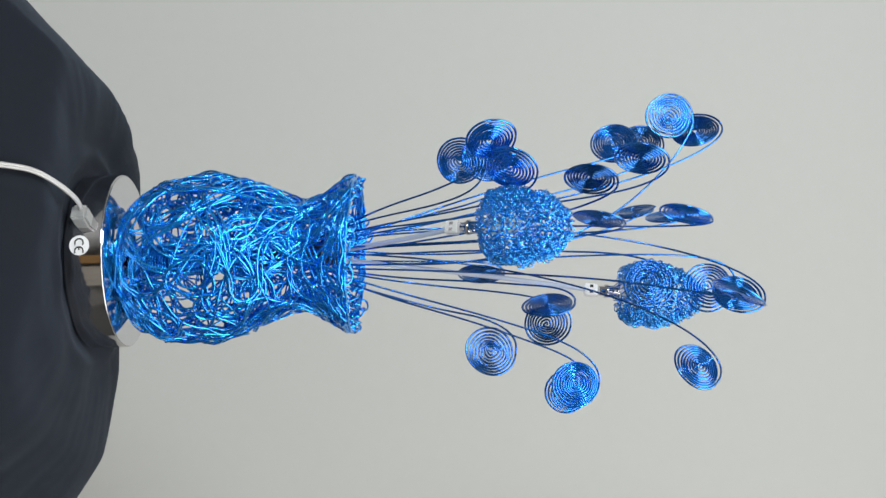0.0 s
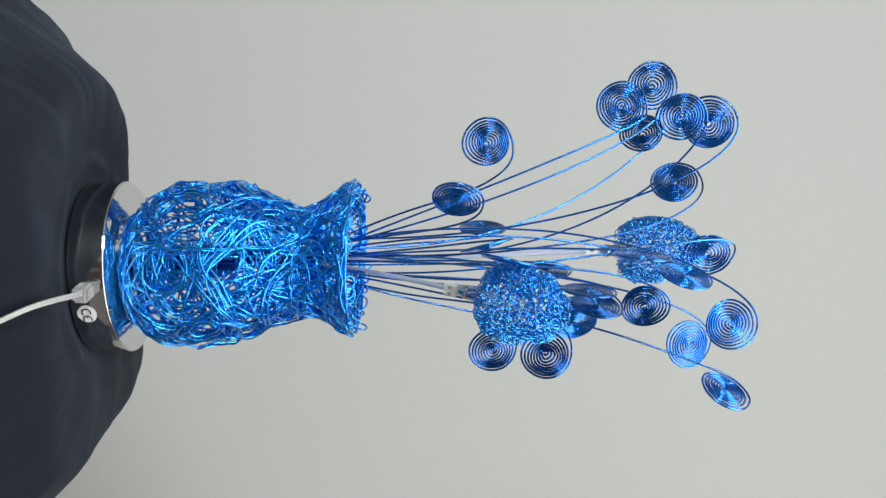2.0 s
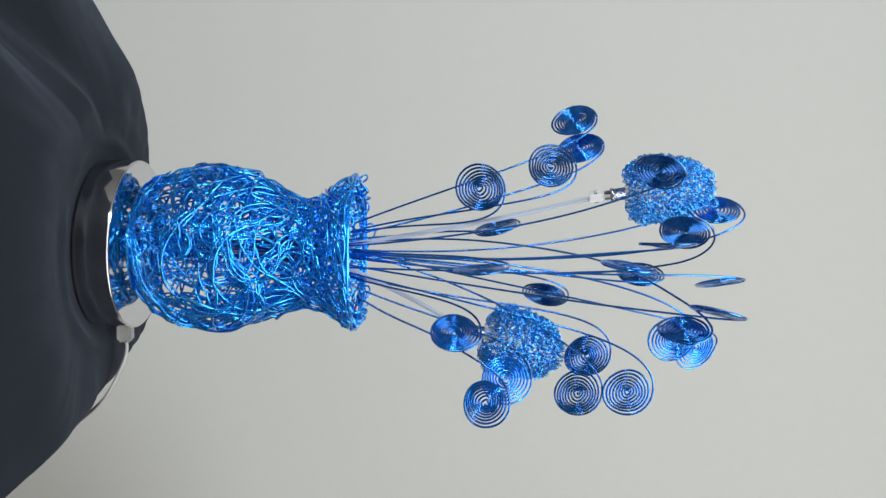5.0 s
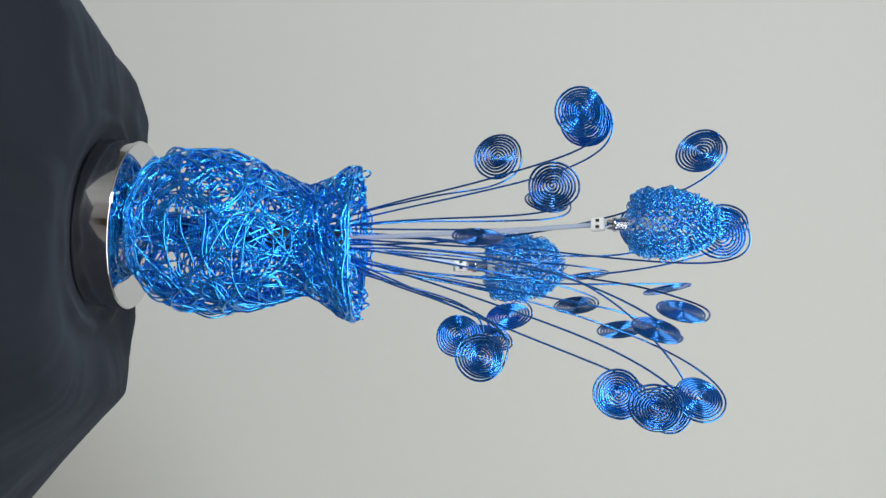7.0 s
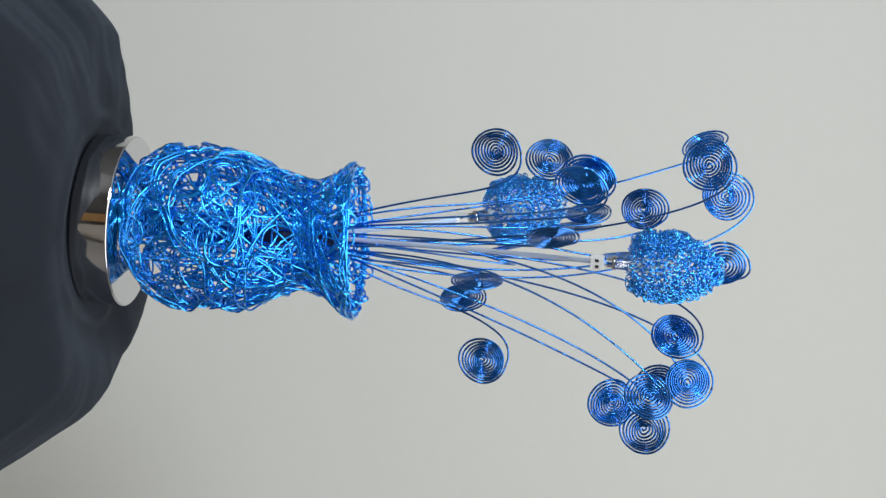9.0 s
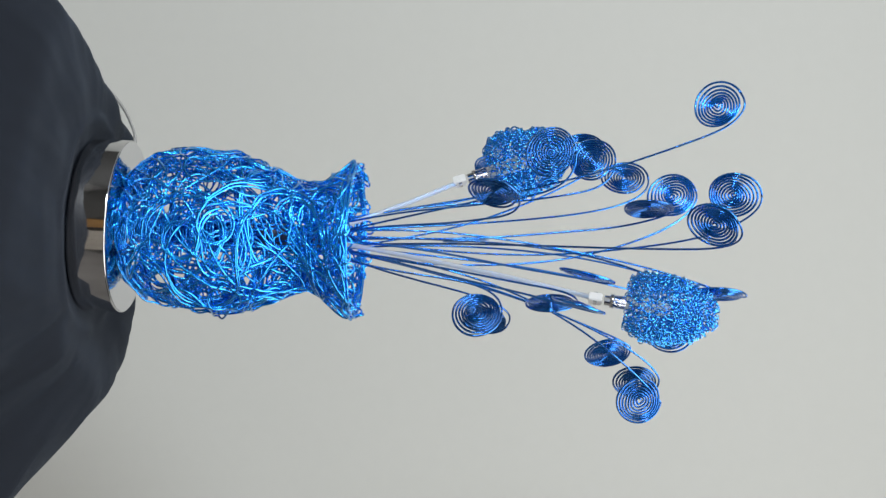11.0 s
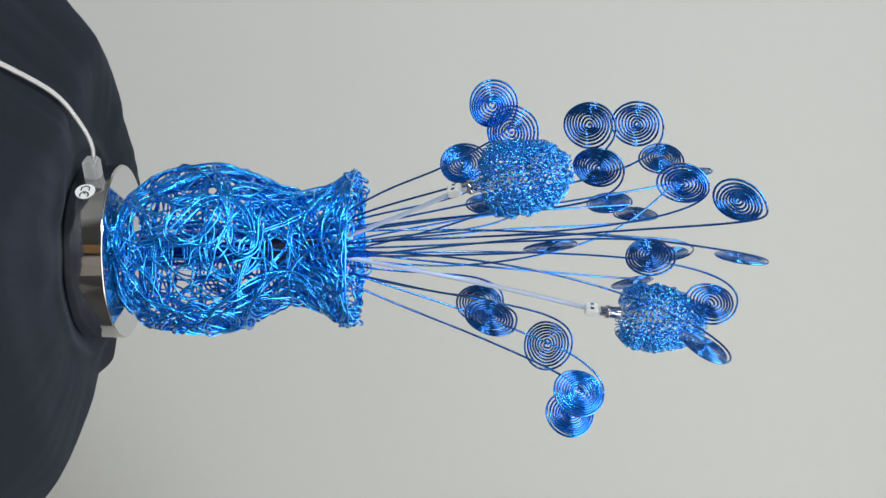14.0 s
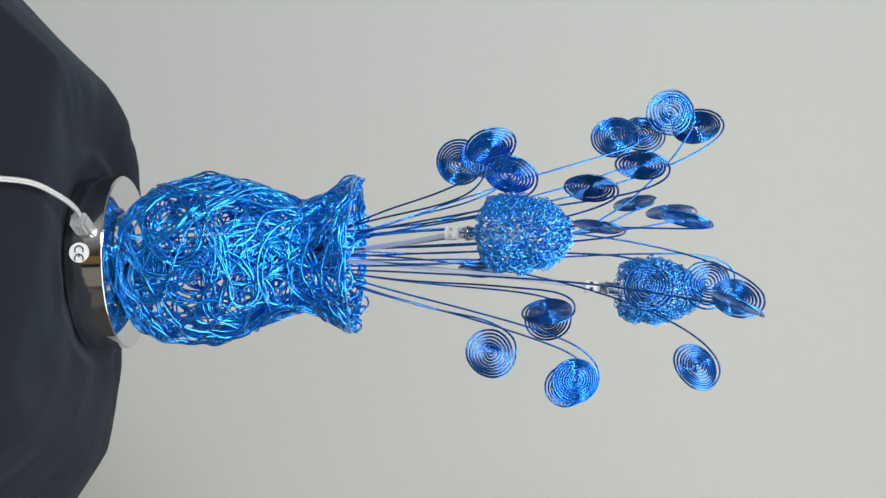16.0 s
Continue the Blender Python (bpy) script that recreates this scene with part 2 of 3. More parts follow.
def build_base():
    b, foot = BASE_R, TOP - DIP
    lean = lean_matrix()
    v, f = lathe([(b - 0.004, foot + 0.0005), (b - 0.001, foot + 0.001), (b - 0.0002, foot + 0.0022), (b, foot + 0.0030), (b, foot + 0.0034), (b, TOP + 0.008), (b, TOP + 0.016), (b, BASE_TOP - 0.0014), (b, BASE_TOP - 0.0012), (b, BASE_TOP - 0.0009), (b - 0.0001, BASE_TOP - 0.0005), (b - 0.0003, BASE_TOP - 0.0002), (b - 0.0006, BASE_TOP - 0.00005), (b - 0.0009, BASE_TOP)], 128, BASE_C)
    base = mesh_object("base", v, f, CHROME, lamp, "round polished chrome base", smooth=False)
    base.matrix_basis = lean
    for poly in base.data.polygons:
        poly.use_smooth = abs(poly.normal.z) < 0.9
    v, f = lathe([(b - 0.0010, BASE_TOP + 0.0002), (b - 0.0011, BASE_TOP + 0.0005)], 128, BASE_C)
    mesh_object("base_top", v, f, SATIN, base, "mirror-polished top of the base", smooth=False)
    # round approval sticker on the side
    az = radians(-100.6)
    o = Vector((BASE_C[0] + (b + 0.0004) * math.cos(az), BASE_C[1] + (b + 0.0004) * math.sin(az), EYE_Z - 0.3575))
    rows, ring = [], 40
    def on_side(u, w, lift):
        t = az + u / b
        return (BASE_C[0] + (b + lift) * math.cos(t), BASE_C[1] + (b + lift) * math.sin(t), o.z + w)
    verts, faces = [on_side(0, 0, 0.0005)], []
    for i, rad in enumerate((0.004, 0.0081)):
        for k in range(ring):
            a = 2 * math.pi * k / ring
            verts.append(on_side(rad * math.cos(a), rad * math.sin(a), 0.0005))
    for k in range(ring):
        m = (k + 1) % ring
        faces.append((0, 1 + k, 1 + m))
        faces.append((1 + k, 1 + ring + k, 1 + ring + m, 1 + m))
    sticker = mesh_object("sticker", verts, faces, PAPER, base, "round white approval sticker")
    # its two letters, drawn as bent strokes
    def stroke(pts, name):
        p = [Vector(q) for q in pts]
        verts, faces = [], []
        for i, q in enumerate(p):
            d = (p[min(i + 1, len(p) - 1)] - p[max(i - 1, 0)]).normalized()
            s = Vector((-d.y, d.x)) * 0.00055
            for e in (q - s, q + s):
                verts.append(on_side(e.x, e.y, 0.0011))
        for i in range(len(p) - 1):
            faces.append((2 * i, 2 * i + 1, 2 * i + 3, 2 * i + 2))
        mesh_object(name, verts, faces, INK, sticker)
    arc = [radians(t) for t in range(60, 301, 12)]
    R = 0.0034
    stroke([(-0.0018 + R * math.cos(t), R * math.sin(t)) for t in arc], "letter_c")
    stroke([(0.0048 + R * math.cos(t), R * math.sin(t)) for t in arc], "letter_e")
    stroke([(0.0048 - R, 0.0), (0.0048 - 0.3 * R, 0.0)], "letter_bar")
    # clamp and cord
    az2 = radians(-117)
    c = Vector((BASE_C[0] + (b + 0.007) * math.cos(az2), BASE_C[1] + (b + 0.007) * math.sin(az2), EYE_Z - 0.355))
    c = lean @ c
    bm = box_bm(-0.009, -0.0065, -0.0065, 0.009, 0.0065, 0.0065, 0.002)
    bmesh.ops.transform(bm, matrix=Matrix.Translation(c) @ Matrix.Rotation(az2, 4, "Z"), verts=bm.verts)
    part("cord_clamp", bm, CLEAR, lamp, "clear plastic cord clamp")
    path = spline([(c.x + 0.001, c.y + 0.004, c.z), (-0.033, -0.100, TOP + 0.013), (-0.045, -0.119, TOP + 0.004), (-0.054, -0.138, TOP - 0.009), (-0.057, -0.158, TOP - 0.028), (-0.058, -0.180, TOP - 0.054), (-0.058, -0.202, TOP - 0.085), (-0.057, -0.232, TOP - 0.125), (-0.056, -0.26, TOP - 0.2)], 110)
    for q in path[12:]:
        floor = TOP - cloth_drop(math.hypot(q[0], q[1]), math.degrees(math.atan2(q[1], q[0]))) + 0.004 + 0.006 * min(1.0, max(0.0, (math.hypot(q[0], q[1]) - 0.12) / 0.05))
        q[2] = max(q[2], floor)
    for off in (-0.001, 0.001):
        side = np.gradient(path, axis=0)
        side = np.stack([-side[:, 1], side[:, 0], 0 * side[:, 0]], 1)
        side /= np.linalg.norm(side, axis=1)[:, None]
        wire("cord", path + side * off, 0.0014, CABLE, lamp, "silvery clear-sheathed power cord", 10)


PROFILE_Z = [0.000, 0.004, 0.0160, 0.0355, 0.0600, 0.0842, 0.1035, 0.1230, 0.1420, 0.1543, 0.1667, 0.1766, 0.1865, 0.1950]
PROFILE_R = [0.0410, 0.0440, 0.0570, 0.0660, 0.0682, 0.0677, 0.0635, 0.0545, 0.0460, 0.0435, 0.0480, 0.0545, 0.0615, 0.0638]


def vase_point(phi, h, lift=0.0):
    r = np.interp(h, PROFILE_Z, PROFILE_R) + lift
    r += 0.0030 * noise.noise(Vector((2.6 * math.cos(phi), 2.6 * math.sin(phi), h * 34)))
    r += 0.0022 * noise.noise(Vector((6.5 * math.cos(phi), 6.5 * math.sin(phi), h * 85 + 3.0)))
    c = axis_at(BASE_TOP + h)
    return (c[0] + r * math.cos(phi), c[1] + r * math.sin(phi), BASE_TOP + 0.001 + h)


def build_vase():
    rnd = random.Random(11)
    H = PROFILE_Z[-1]
    body = new("vase_body")
    body.parent = lamp
    body["label"] = "vase-shaped basket of tangled blue wire"
    count = 70
    for s in range(count):
        low = 0.002 if s < 57 else 0.145
        phi, h = rnd.uniform(0, 6.28), rnd.uniform(low, H)
        head, curl = rnd.uniform(0, 6.28), rnd.uniform(-80, 80)
        depth, way = rnd.uniform(-0.002, 0.002), []
        goal, hold = curl, 0
        for i in range(rnd.randint(180, 260) if s < 57 else 120):
            if hold <= 0:
                goal, hold = rnd.choice((-1, 1)) * rnd.choice((5, 14, 24, 34, 48, 75)), rnd.randint(10, 36)
            hold -= 1
            curl += (goal - curl) * 0.3
            step = 0.003
            head += curl * step
            r = np.interp(h, PROFILE_Z, PROFILE_R)
            slope = (np.interp(h + 0.003, PROFILE_Z, PROFILE_R) - np.interp(h - 0.003, PROFILE_Z, PROFILE_R)) / 0.006
            phi += math.cos(head) * step / r
            h += math.sin(head) * step / math.sqrt(1 + slope * slope)
            if h < low or h > H - 0.001:
                want = 1.57 if h < low else -1.57
                h = min(max(h, low), H - 0.001)
                d = (want - head + math.pi) % (2 * math.pi) - math.pi
                head += 0.5 * d
            depth += rnd.uniform(-0.0008, 0.0008)
            depth = max(-0.0060, min(0.0045, depth))
            way.append((phi, h, depth, head))
        # a strand, and often a second or third bent along with it
        for twin in range(rnd.choice((1, 1, 1, 2, 2)) if s < 57 else 1):
            first = rnd.randint(0, 60) if twin else 0
            last = len(way) - (rnd.randint(0, 60) if twin else 0)
            gap, roll = twin * rnd.uniform(0.0022, 0.0032), rnd.uniform(0, 6.28)
            p = []
            for i, (phi, h, depth, head) in enumerate(way[first:last]):
                g = gap * (1 + 0.6 * math.sin(i * 0.09 + roll))
                r = np.interp(h, PROFILE_Z, PROFILE_R)
                p.append(vase_point(phi - g * math.sin(head) / r, min(max(h + g * math.cos(head), 0.001), H), depth + 0.0012 * math.sin(i * 0.21 + roll) * (twin > 0)))
            p = np.array(p)
            p[1:-1] = (p[:-2] + 2 * p[1:-1] + p[2:]) / 4
            wire("wire_strand", p, rnd.uniform(0.00082, 0.00104), BLUE, body, sides=6)
    # hoops at foot, waist, neck and mouth
    for h, lift, rad in ((0.0012, 0.0, 0.0012), (0.005, -0.001, 0.0012), (0.1543, -0.001, 0.0012), (0.1930, 0.0, 0.0014), (0.1950, 0.001, 0.0011)):
        wire("hoop", [vase_point(2 * math.pi * k / 72, h, lift + 0.0006 * math.sin(k * 1.3)) for k in range(72)], rad, BLUE, body, closed=True)
    # plain frame inside the tangle
    for h in (0.028, 0.052, 0.078, 0.104, 0.130, 0.176):
        wire("frame_hoop", [vase_point(2 * math.pi * k / 60, h, -0.005) for k in range(60)], 0.0009, NAVY, body, closed=True, sides=5)
    for k in range(18):
        a = 2 * math.pi * (k + 0.2 * math.sin(k * 2.3)) / 18
        wire("frame_rib", [vase_point(a + 0.05 * math.sin(h * 30 + k), h, -0.0045) for h in np.linspace(0.001, 0.1970, 40)], 0.0009, BLUE, body, sides=5)
    # looped edge of the mouth
    pts = []
    loops = 34
    for k in range(loops * 14):
        a = 2 * math.pi * k / (loops * 14)
        w = loops * a
        pts.append(vase_point(a + 0.045 * math.sin(w) + 0.01 * math.sin(3 * a), 0.1920 + 0.0060 * math.cos(w) * (0.8 + 0.3 * math.sin(7 * a)) + 0.0015 * math.sin(4 * a + 1), 0.003 * math.sin(w * 0.5)))
    wire("looped_edge", pts, 0.0009, BLUE, body, closed=True)
    for k in range(11):
        a0, wide, tall = rnd.uniform(0, 6.28), rnd.uniform(0.05, 0.14), rnd.uniform(0.005, 0.010)
        tilt = rnd.uniform(-0.004, 0.003)
        loop = [vase_point(a0 + wide * math.sin(2 * math.pi * j / 24), 0.1935 + tall * (0.5 - 0.5 * math.cos(2 * math.pi * j / 24)), tilt * (1 - math.cos(2 * math.pi * j / 24))) for j in range(24)]
        wire("edge_loop", loop, 0.0009, BLUE, body, closed=True)
    return body


S = 1.1
WIRE_R = 0.00102


flower_random = random.Random(21)


def flower(place, psi, tau, neck, rise, pull, curl, join):
    """A stem that leaves the neck at an offset with a slope, and ends in a flat spiral. place: its middle, from the eye's height;
    psi, tau: the way its face looks; pull: how far the stem holds its slope; curl: how wide it swings into the spiral."""
    rnd = flower_random
    c = np.array([place[0] * S, place[1] * S, place[2] * S + EYE_Z])
    a, b = radians(psi), radians(tau)
    n = np.array([math.cos(a) * math.cos(b), math.sin(a) * math.cos(b), math.sin(b)])
    v = np.array([0, 0, 1.0]) - n * n[2]
    v /= np.linalg.norm(v)
    u = np.cross(n, v)
    out = np.array([c[0] - MOUTH_C[0], c[1] - MOUTH_C[1], 0])
    if u @ out < 0:
        u = -u
    R = 0.0197 * rnd.uniform(0.96, 1.04)
    turns = rnd.choice((8.0, 8.5, 9.0, 9.5))
    join = radians(join)
    drift, oval = rnd.uniform(0, 6.28), rnd.uniform(0, 6.28)
    slack, squash, even = rnd.uniform(0.0002, 0.0016), rnd.uniform(0.0, 0.0007), rnd.uniform(0.90, 1.08)
    shove = rnd.uniform(0.0008, 0.0026)
    warp, ripple = rnd.uniform(0.0002, 0.0006), rnd.uniform(0, 6.28)
    pts = []
    total = int(turns * 36)
    dome = rnd.uniform(-0.003, 0.003)
    for i in range(total + 1):
        f = i / total
        r = R * (1 - f) ** even + 0.0009 + slack * math.exp(-f * turns / 0.7)
        t = join - f * turns * 2 * math.pi
        off = shove * math.sin(f * math.pi)
        wob = 0.0003 * math.sin(3.1 * t + drift) + squash * math.cos(2 * t + oval) * (1 - f)
        bulge = dome * (f - 0.3) + warp * math.sin(0.83 * t + ripple) * (1 - 0.6 * f) + 0.00015 * math.sin(2.37 * t + oval)
        pts.append(c + (r + wob) * (math.cos(t) * u + math.sin(t) * v) + off * (math.cos(drift) * u + math.sin(drift) * v) + n * bulge)
    pts = np.array(pts)
    # stem from the neck to the spiral
    neck_z = RIM_Z - 0.045
    ca = axis_at(neck_z)
    q0, q1 = np.array([ca[0] + neck[0], ca[1] + neck[1], neck_z]), pts[0]
    t1 = (pts[1] - pts[0]) / np.linalg.norm(pts[1] - pts[0])
    dist = np.linalg.norm(q1 - q0)
    t0 = np.array([rise[0], rise[1], 1.0])
    t0 /= np.linalg.norm(t0)
    kink, beat = np.array([rnd.uniform(-1, 1), rnd.uniform(-1, 1), 0]) * 0.0007, rnd.uniform(3.0, 6.0)
    stem = []
    for s in np.linspace(0, 1, 60):
        h00, h10, h01, h11 = 2 * s**3 - 3 * s**2 + 1, s**3 - 2 * s**2 + s, -2 * s**3 + 3 * s**2, s**3 - s**2
        stem.append(h00 * q0 + h10 * dist * pull * t0 + h01 * q1 + h11 * curl * t1 + kink * math.sin(math.pi * s) * math.sin(beat * math.pi * s))
    low_c = axis_at(BASE_TOP + 0.03)
    low = np.array([low_c[0] + neck[0], low_c[1] + neck[1], BASE_TOP + 0.03])
    mid = (low + q0) / 2 + np.array([rnd.uniform(-0.003, 0.003), rnd.uniform(-0.003, 0.003), 0])
    below = spline([low, mid, q0 - 0.008 * t0], 14)
    stem = np.vstack([below, np.array(stem)])
    st = wire("stem", stem, 0.00090, NAVY, lamp, sides=6)
    wire("spiral", pts, WIRE_R, NAVY, st, "flat spiral of blue wire", 6)


HEAD_F = [0.0, 0.03, 0.10, 0.22, 0.38, 0.55, 0.72, 0.86, 0.95, 1.0]
HEAD_R = [0.52, 0.76, 0.92, 1.00, 1.00, 0.95, 0.82, 0.63, 0.44, 0.24]


def egg_radius(f, big):
    """Radius along the head, f from its neck to its tip."""
    return big * float(np.interp(f, HEAD_F, HEAD_R))


def build_head(centre, neck, length, big, seed):
    rnd = random.Random(seed)
    c = np.array(centre) * S + [0, 0, EYE_Z]
    k = np.array(neck) * S + [0, 0, EYE_Z]
    w = (c - k) / np.linalg.norm(c - k)
    u = np.cross(w, [0.3, 0.9, 0.1])
    u /= np.linalg.norm(u)
    v = np.cross(w, u)
    start = c - w * length * 0.5
    pts = []
    f, t, loop, size, lag, sway = 0.0, 0.0, 0.0, 0.0026, 0.0, 0.0
    while f < 1.0:
        r = max(egg_radius(f, big), 0.004)
        ds = 0.00055
        t += ds / r
        f += ds / (2 * math.pi * r) * 0.0019 / length * 0.9
        loop += 2 * math.pi / 9 * (1 + 0.35 * math.sin(loop * 0.061 + 2 * t))
        size = min(0.0033, max(0.0012, size + rnd.uniform(-0.00022, 0.00022)))
        lag = min(1.2, max(-1.2, lag + rnd.uniform(-0.12, 0.12)))
        sway = min(0.0022, max(-0.0026, sway + rnd.uniform(-0.00030, 0.00030)))
        rr = r + size * math.cos(loop) + sway
        ff = f * length + size * math.sin(loop + lag)
        side = 0.0016 * math.sin(loop * 0.71 + lag)
        e = math.cos(t) * u + math.sin(t) * v
        g = -math.sin(t) * u + math.cos(t) * v
        pts.append(start + w * ff + e * rr + g * side)
    wire("flower_head", pts, 0.00048, CURL, lamp, "oval flower head of curled fine blue wire", 4)
    # capsule bulb in it
    def turned(name, prof, mat, parent, label):
        vv, ff = lathe(prof, 24)
        m = np.array(vv)
        world_pts = k + np.outer(m[:, 0], u) + np.outer(m[:, 1], v) + np.outer(m[:, 2], w)
        return mesh_object(name, world_pts, ff, mat, parent, label)
    turned("bulb", [(0.0046, 0.010), (0.0058, 0.014), (0.0062, 0.036), (0.0055, 0.042), (0.0035, 0.046), (0.0008, 0.0475)], FROST, lamp, "small milky glass capsule bulb")
    turned("socket", [(0.0022, -0.008), (0.0042, -0.0075), (0.0044, -0.003), (0.006, -0.0028), (0.006, 0.0005), (0.0052, 0.0008), (0.0055, 0.010), (0.004, 0.0105)], CHROME, lamp, "chrome bulb socket")
    frame_m = Matrix([(u[i], v[i], w[i], k[i]) for i in range(3)] + [(0, 0, 0, 1)])
    bm = box_bm(-0.0052, -0.0036, -0.0205, 0.0052, 0.0036, -0.0095, 0.0008)
    bmesh.ops.transform(bm, matrix=frame_m, verts=bm.verts)
    block = part("terminal_block", bm, NYLON, lamp, "white nylon terminal block")
    for x in (-0.0026, 0.0026):
        for side in (-1, 1):
            bm = box_bm(x - 0.0012, side * 0.0039 - 0.0004, -0.0165, x + 0.0012, side * 0.0039 + 0.0004, -0.0135)
            bmesh.ops.transform(bm, matrix=frame_m, verts=bm.verts)
            part("screw", bm, CHROME, block, "small steel screw")
    # sleeved feed wires
    neck_z = RIM_Z - 0.045
    ca = axis_at(neck_z)
    q0 = np.array([ca[0], ca[1], neck_z])
    q1 = k - w * 0.010
    low_c = axis_at(BASE_TOP + 0.02)
    mid = q0 * 0.42 + q1 * 0.58
    mid[:2] -= (q1[:2] - q0[:2]) * 0.06
    path = spline([(low_c[0], low_c[1], BASE_TOP + 0.005), (ca[0], ca[1], neck_z - 0.06), q0, mid, q1], 60)
    sleeve = wire("feed_sleeve", path, 0.0021, SLEEVE, lamp, "clear plastic sleeve round the feed wires", 10)
    for off in (-0.0009, 0.0009):
        wire("feed_wire", path + u * off, 0.0008, CURL, sleeve, sides=5)


def build_stand():
    # tube, bound stems and coil springs in the vase
    a, b = axis_at(BASE_TOP), axis_at(RIM_Z - 0.03)
    wire("centre_tube", [(a[0], a[1], BASE_TOP), (b[0], b[1], RIM_Z - 0.03)], 0.0042, NAVY, lamp, "dark blue centre tube", 16)
    rows, girth = [], []
    for i in range(40):
        z = BASE_TOP + 0.116 + 0.068 * i / 39
        c = axis_at(z)
        rows.append((c[0] + 0.0006 * math.sin(i * 0.4), c[1], z))
        girth.append(0.0092 + 0.0012 * math.sin(i * 0.16 + 0.4) + (0.0005 if i % 5 == 0 else 0.0))
    wire("stem_binding", rows, girth, TAPE, lamp, "dark navy tape bound round the stems", 24)
    for dx, dy, z0, z1, rad, pitch in ((0.001, 0.0, 0.005, 0.041, 0.0132, 0.0021), (-0.002, 0.001, 0.051, 0.079, 0.0155, 0.0027)):
        pts = []
        n = int((z1 - z0) / pitch)
        for i in range(n * 20):
            t = 2 * math.pi * i / 20
            z = BASE_TOP + z0 + (z1 - z0) * i / (n * 20)
            c = axis_at(z)
            swell = rad + 0.0008 * math.sin(t * 0.23)
            pts.append((c[0] + dx + swell * math.cos(t), c[1] + dy + swell * math.sin(t), z))
        wire("coil", pts, 0.0009, BLUE, lamp, "tight coil of blue wire", 6)


build_base()
build_vase()
build_stand()
flower((-0.0695, -0.0212, -0.0493), 99, 4, (-0.0069, -0.0012), (-0.609, -0.108), 1.40, 0.130, 98)
flower((0.0217, -0.1161, 0.1451), 168, 24, (0.0108, 0.0040), (-0.026, -0.240), 2.83, 0.098, 71)
flower((-0.0811, -0.0837, -0.0259), 138, -16, (-0.0053, -0.0046), (-0.591, -0.515), 1.40, 0.130, 98)
flower((-0.0617, -0.0766, -0.0112), 135, 12, (-0.0049, -0.0050), (-0.417, -0.425), 1.40, 0.130, 98)
flower((-0.0922, 0.0675, 0.0716), 60, 8, (0.0012, 0.0038), (-0.423, 0.124), 1.81, 0.026, 105)
flower((-0.1113, 0.0281, 0.1117), 78, 0, (-0.0046, 0.0053), (0.189, 0.072), 2.10, 0.071, 106)
flower((-0.0533, -0.0952, 0.0456), 150, 4, (0.0007, 0.0112), (-0.128, -0.067), 1.27, 0.105, 102)
flower((0.0726, -0.0326, -0.0228), 69, -12, (0.0053, 0.0009), (0.471, -0.111), 1.72, 0.134, 87)
flower((0.1025, 0.0295, 0.0435), 93, -12, (0.0043, -0.0001), (0.350, 0.094), 1.38, 0.142, 92)
flower((0.0813, -0.0117, 0.1337), 54, -24, (-0.0024, 0.0080), (-0.022, -0.073), 2.12, 0.172, 55)
flower((-0.0732, 0.0447, -0.0309), 60, -4, (-0.0007, 0.0028), (-0.497, 0.373), 1.58, 0.168, 73)
flower((0.0251, -0.0449, 0.1578), 42, -8, (-0.0105, -0.0073), (-0.213, 0.153), 1.58, 0.144, 89)
flower((-0.0963, 0.0898, 0.0954), 51, 0, (-0.0038, 0.0055), (-0.239, 0.106), 1.73, 0.100, 89)
flower((-0.1022, 0.0364, 0.1339), 45, 12, (-0.0187, 0.0098), (-0.074, -0.142), 1.62, 0.144, 80)
flower((-0.0380, 0.1076, 0.0934), 15, 12, (-0.0093, 0.0107), (0.114, -0.010), 1.97, -0.006, 82)
flower((-0.0333, 0.0511, 0.1169), 15, 8, (-0.0040, 0.0035), (-0.071, -0.103), 1.77, 0.180, 75)
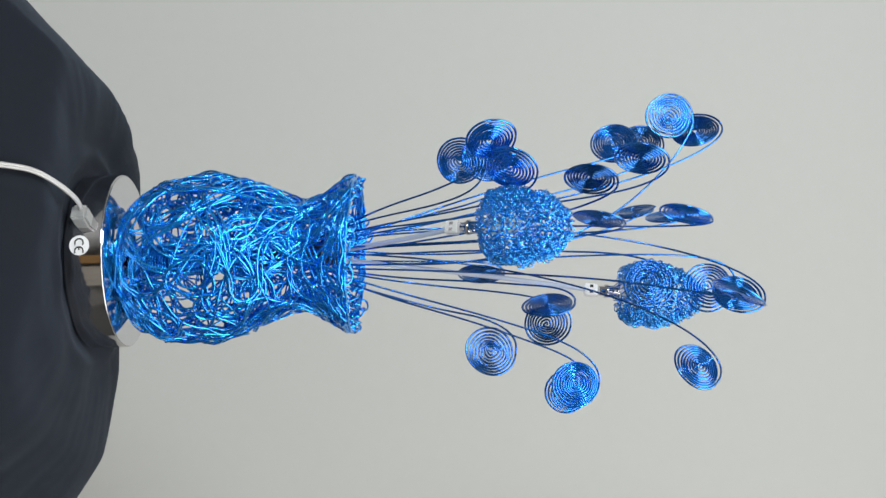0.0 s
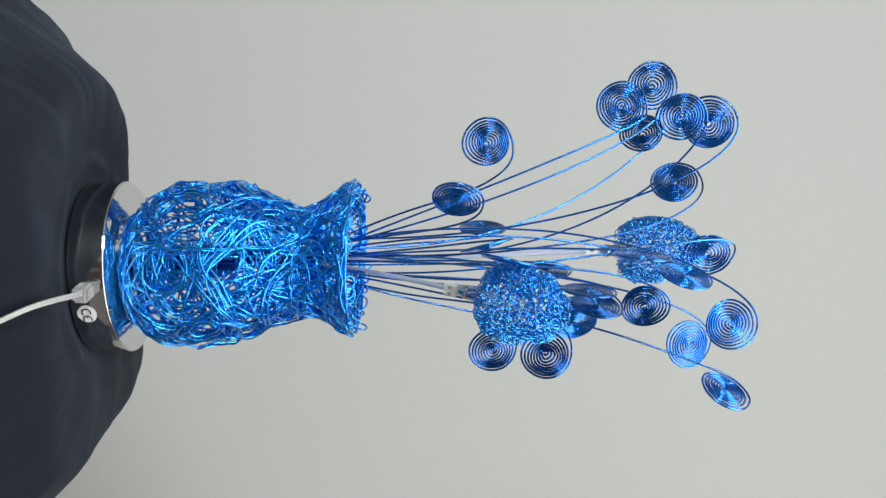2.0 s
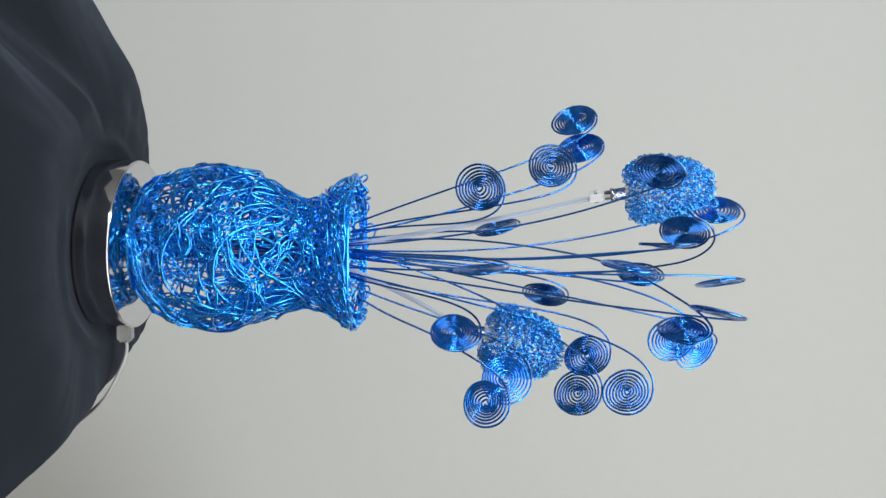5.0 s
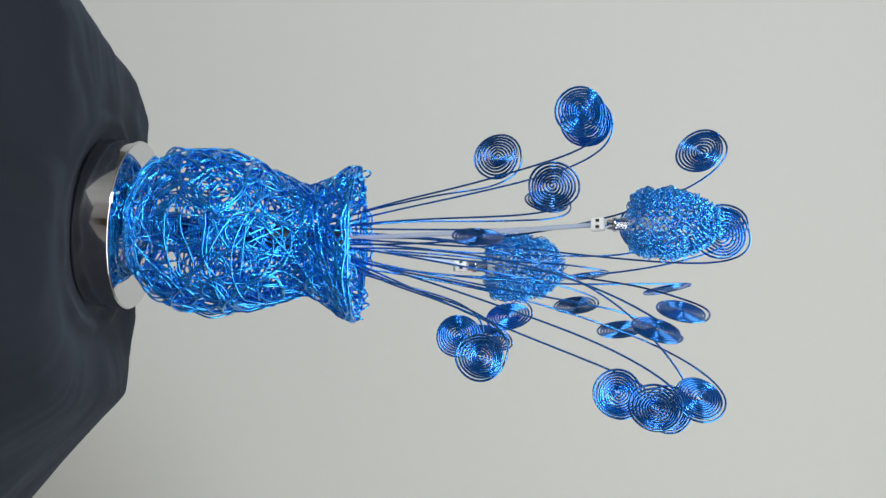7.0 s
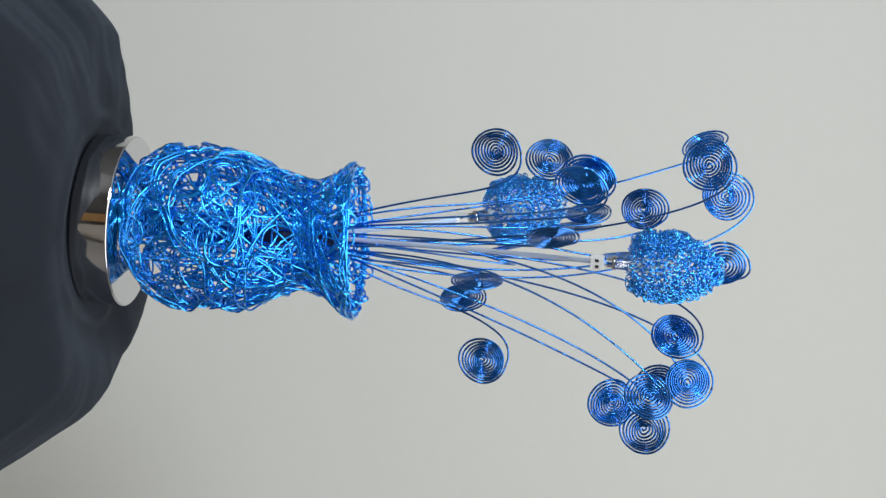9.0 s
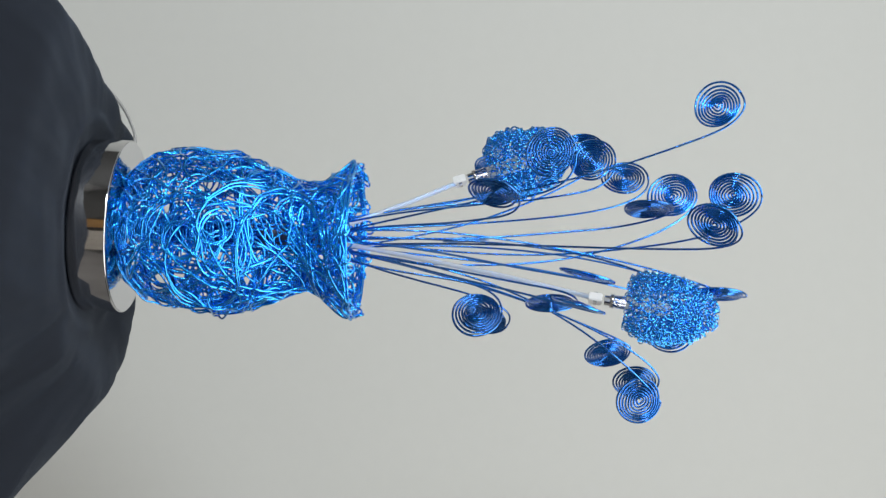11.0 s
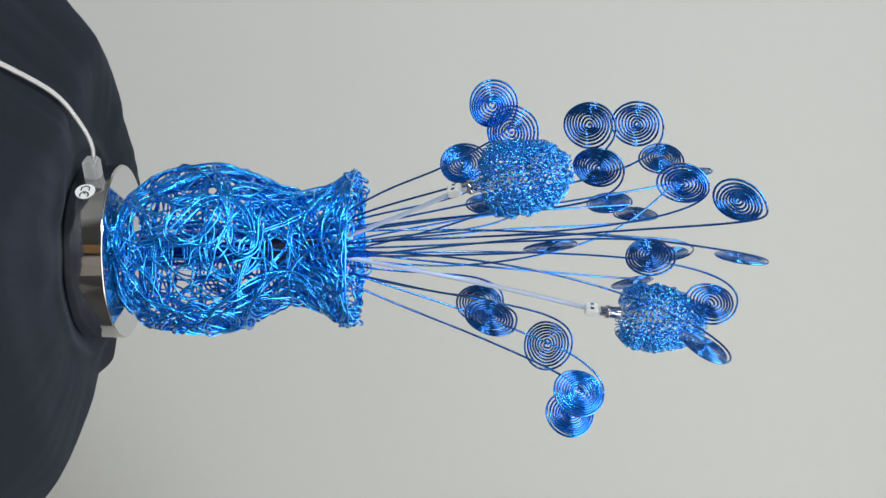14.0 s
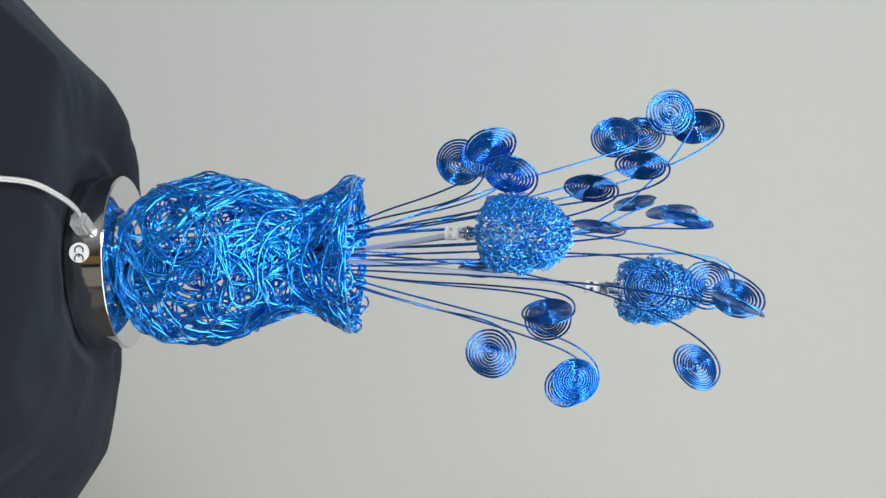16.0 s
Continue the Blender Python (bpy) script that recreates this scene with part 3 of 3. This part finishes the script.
flower((0.0192, -0.0343, 0.0933), 78, 0, (0.0010, -0.0035), (-0.057, 0.059), 1.44, 0.111, 95)
flower((0.1099, 0.0507, 0.0379), 96, -16, (0.0061, 0.0034), (0.443, 0.250), 1.40, 0.130, 98)
flower((0.0561, 0.0437, 0.0201), 114, 4, (0.0058, 0.0015), (0.257, 0.282), 1.49, 0.139, 87)
flower((0.0221, 0.0303, 0.1455), 84, -4, (0.0074, -0.0005), (-0.006, -0.144), 1.65, 0.196, 78)
flower((0.0356, -0.0718, 0.0183), 21, 8, (0.0064, -0.0016), (0.172, -0.303), 1.53, 0.169, 90)
flower((0.0176, 0.0498, -0.0349), 156, 0, (0.0014, 0.0069), (0.085, 0.417), 1.40, 0.130, 98)
flower((-0.0260, -0.0813, 0.0529), 165, 8, (-0.0036, -0.0093), (-0.111, -0.283), 1.67, 0.161, 97)
flower((-0.0696, -0.0763, 0.0819), 147, 4, (-0.0059, -0.0052), (-0.252, -0.121), 1.67, 0.149, 96)
flower((-0.0319, -0.0548, 0.1164), 165, 12, (-0.0093, 0.0033), (-0.176, 0.218), 1.72, 0.125, 83)
build_head((-0.0199, -0.0781, 0.0015), (-0.0183, -0.0645, -0.0394), 0.070, 0.0288, 1)
build_head((0.0302, 0.0439, 0.1104), (0.0281, 0.0383, 0.0679), 0.072, 0.0264, 2)

# ---- turning ----
TURN = [
    (0.0, 0.0), (0.5, 10.7), (1.0, 20.8), (1.5, 31.5), (2.0, 41.7), (2.5, 53.1), (3.0, 67.3), (3.5, 82.3), (4.2, 103.3), (6.3, 169.7), (7.0, 186.3), (7.5, 195.6), (8.0, 204.7), (8.5, 213.8), (9.2, 225.6), (11.3, 268.0), (12.0, 284.1), (12.5, 296.0), (13.0, 307.7), (13.5, 319.5), (14.0, 329.4), (14.5, 337.5), (15.0, 346.1), (15.5, 355.0), (16.0, 363.9)
]


def motions():
    rows = [(t, pose(0, 0, 0, 0, 0, a)) for t, a in TURN]
    walk(lamp, rows)
    walk(black_cloth, rows)


motions()
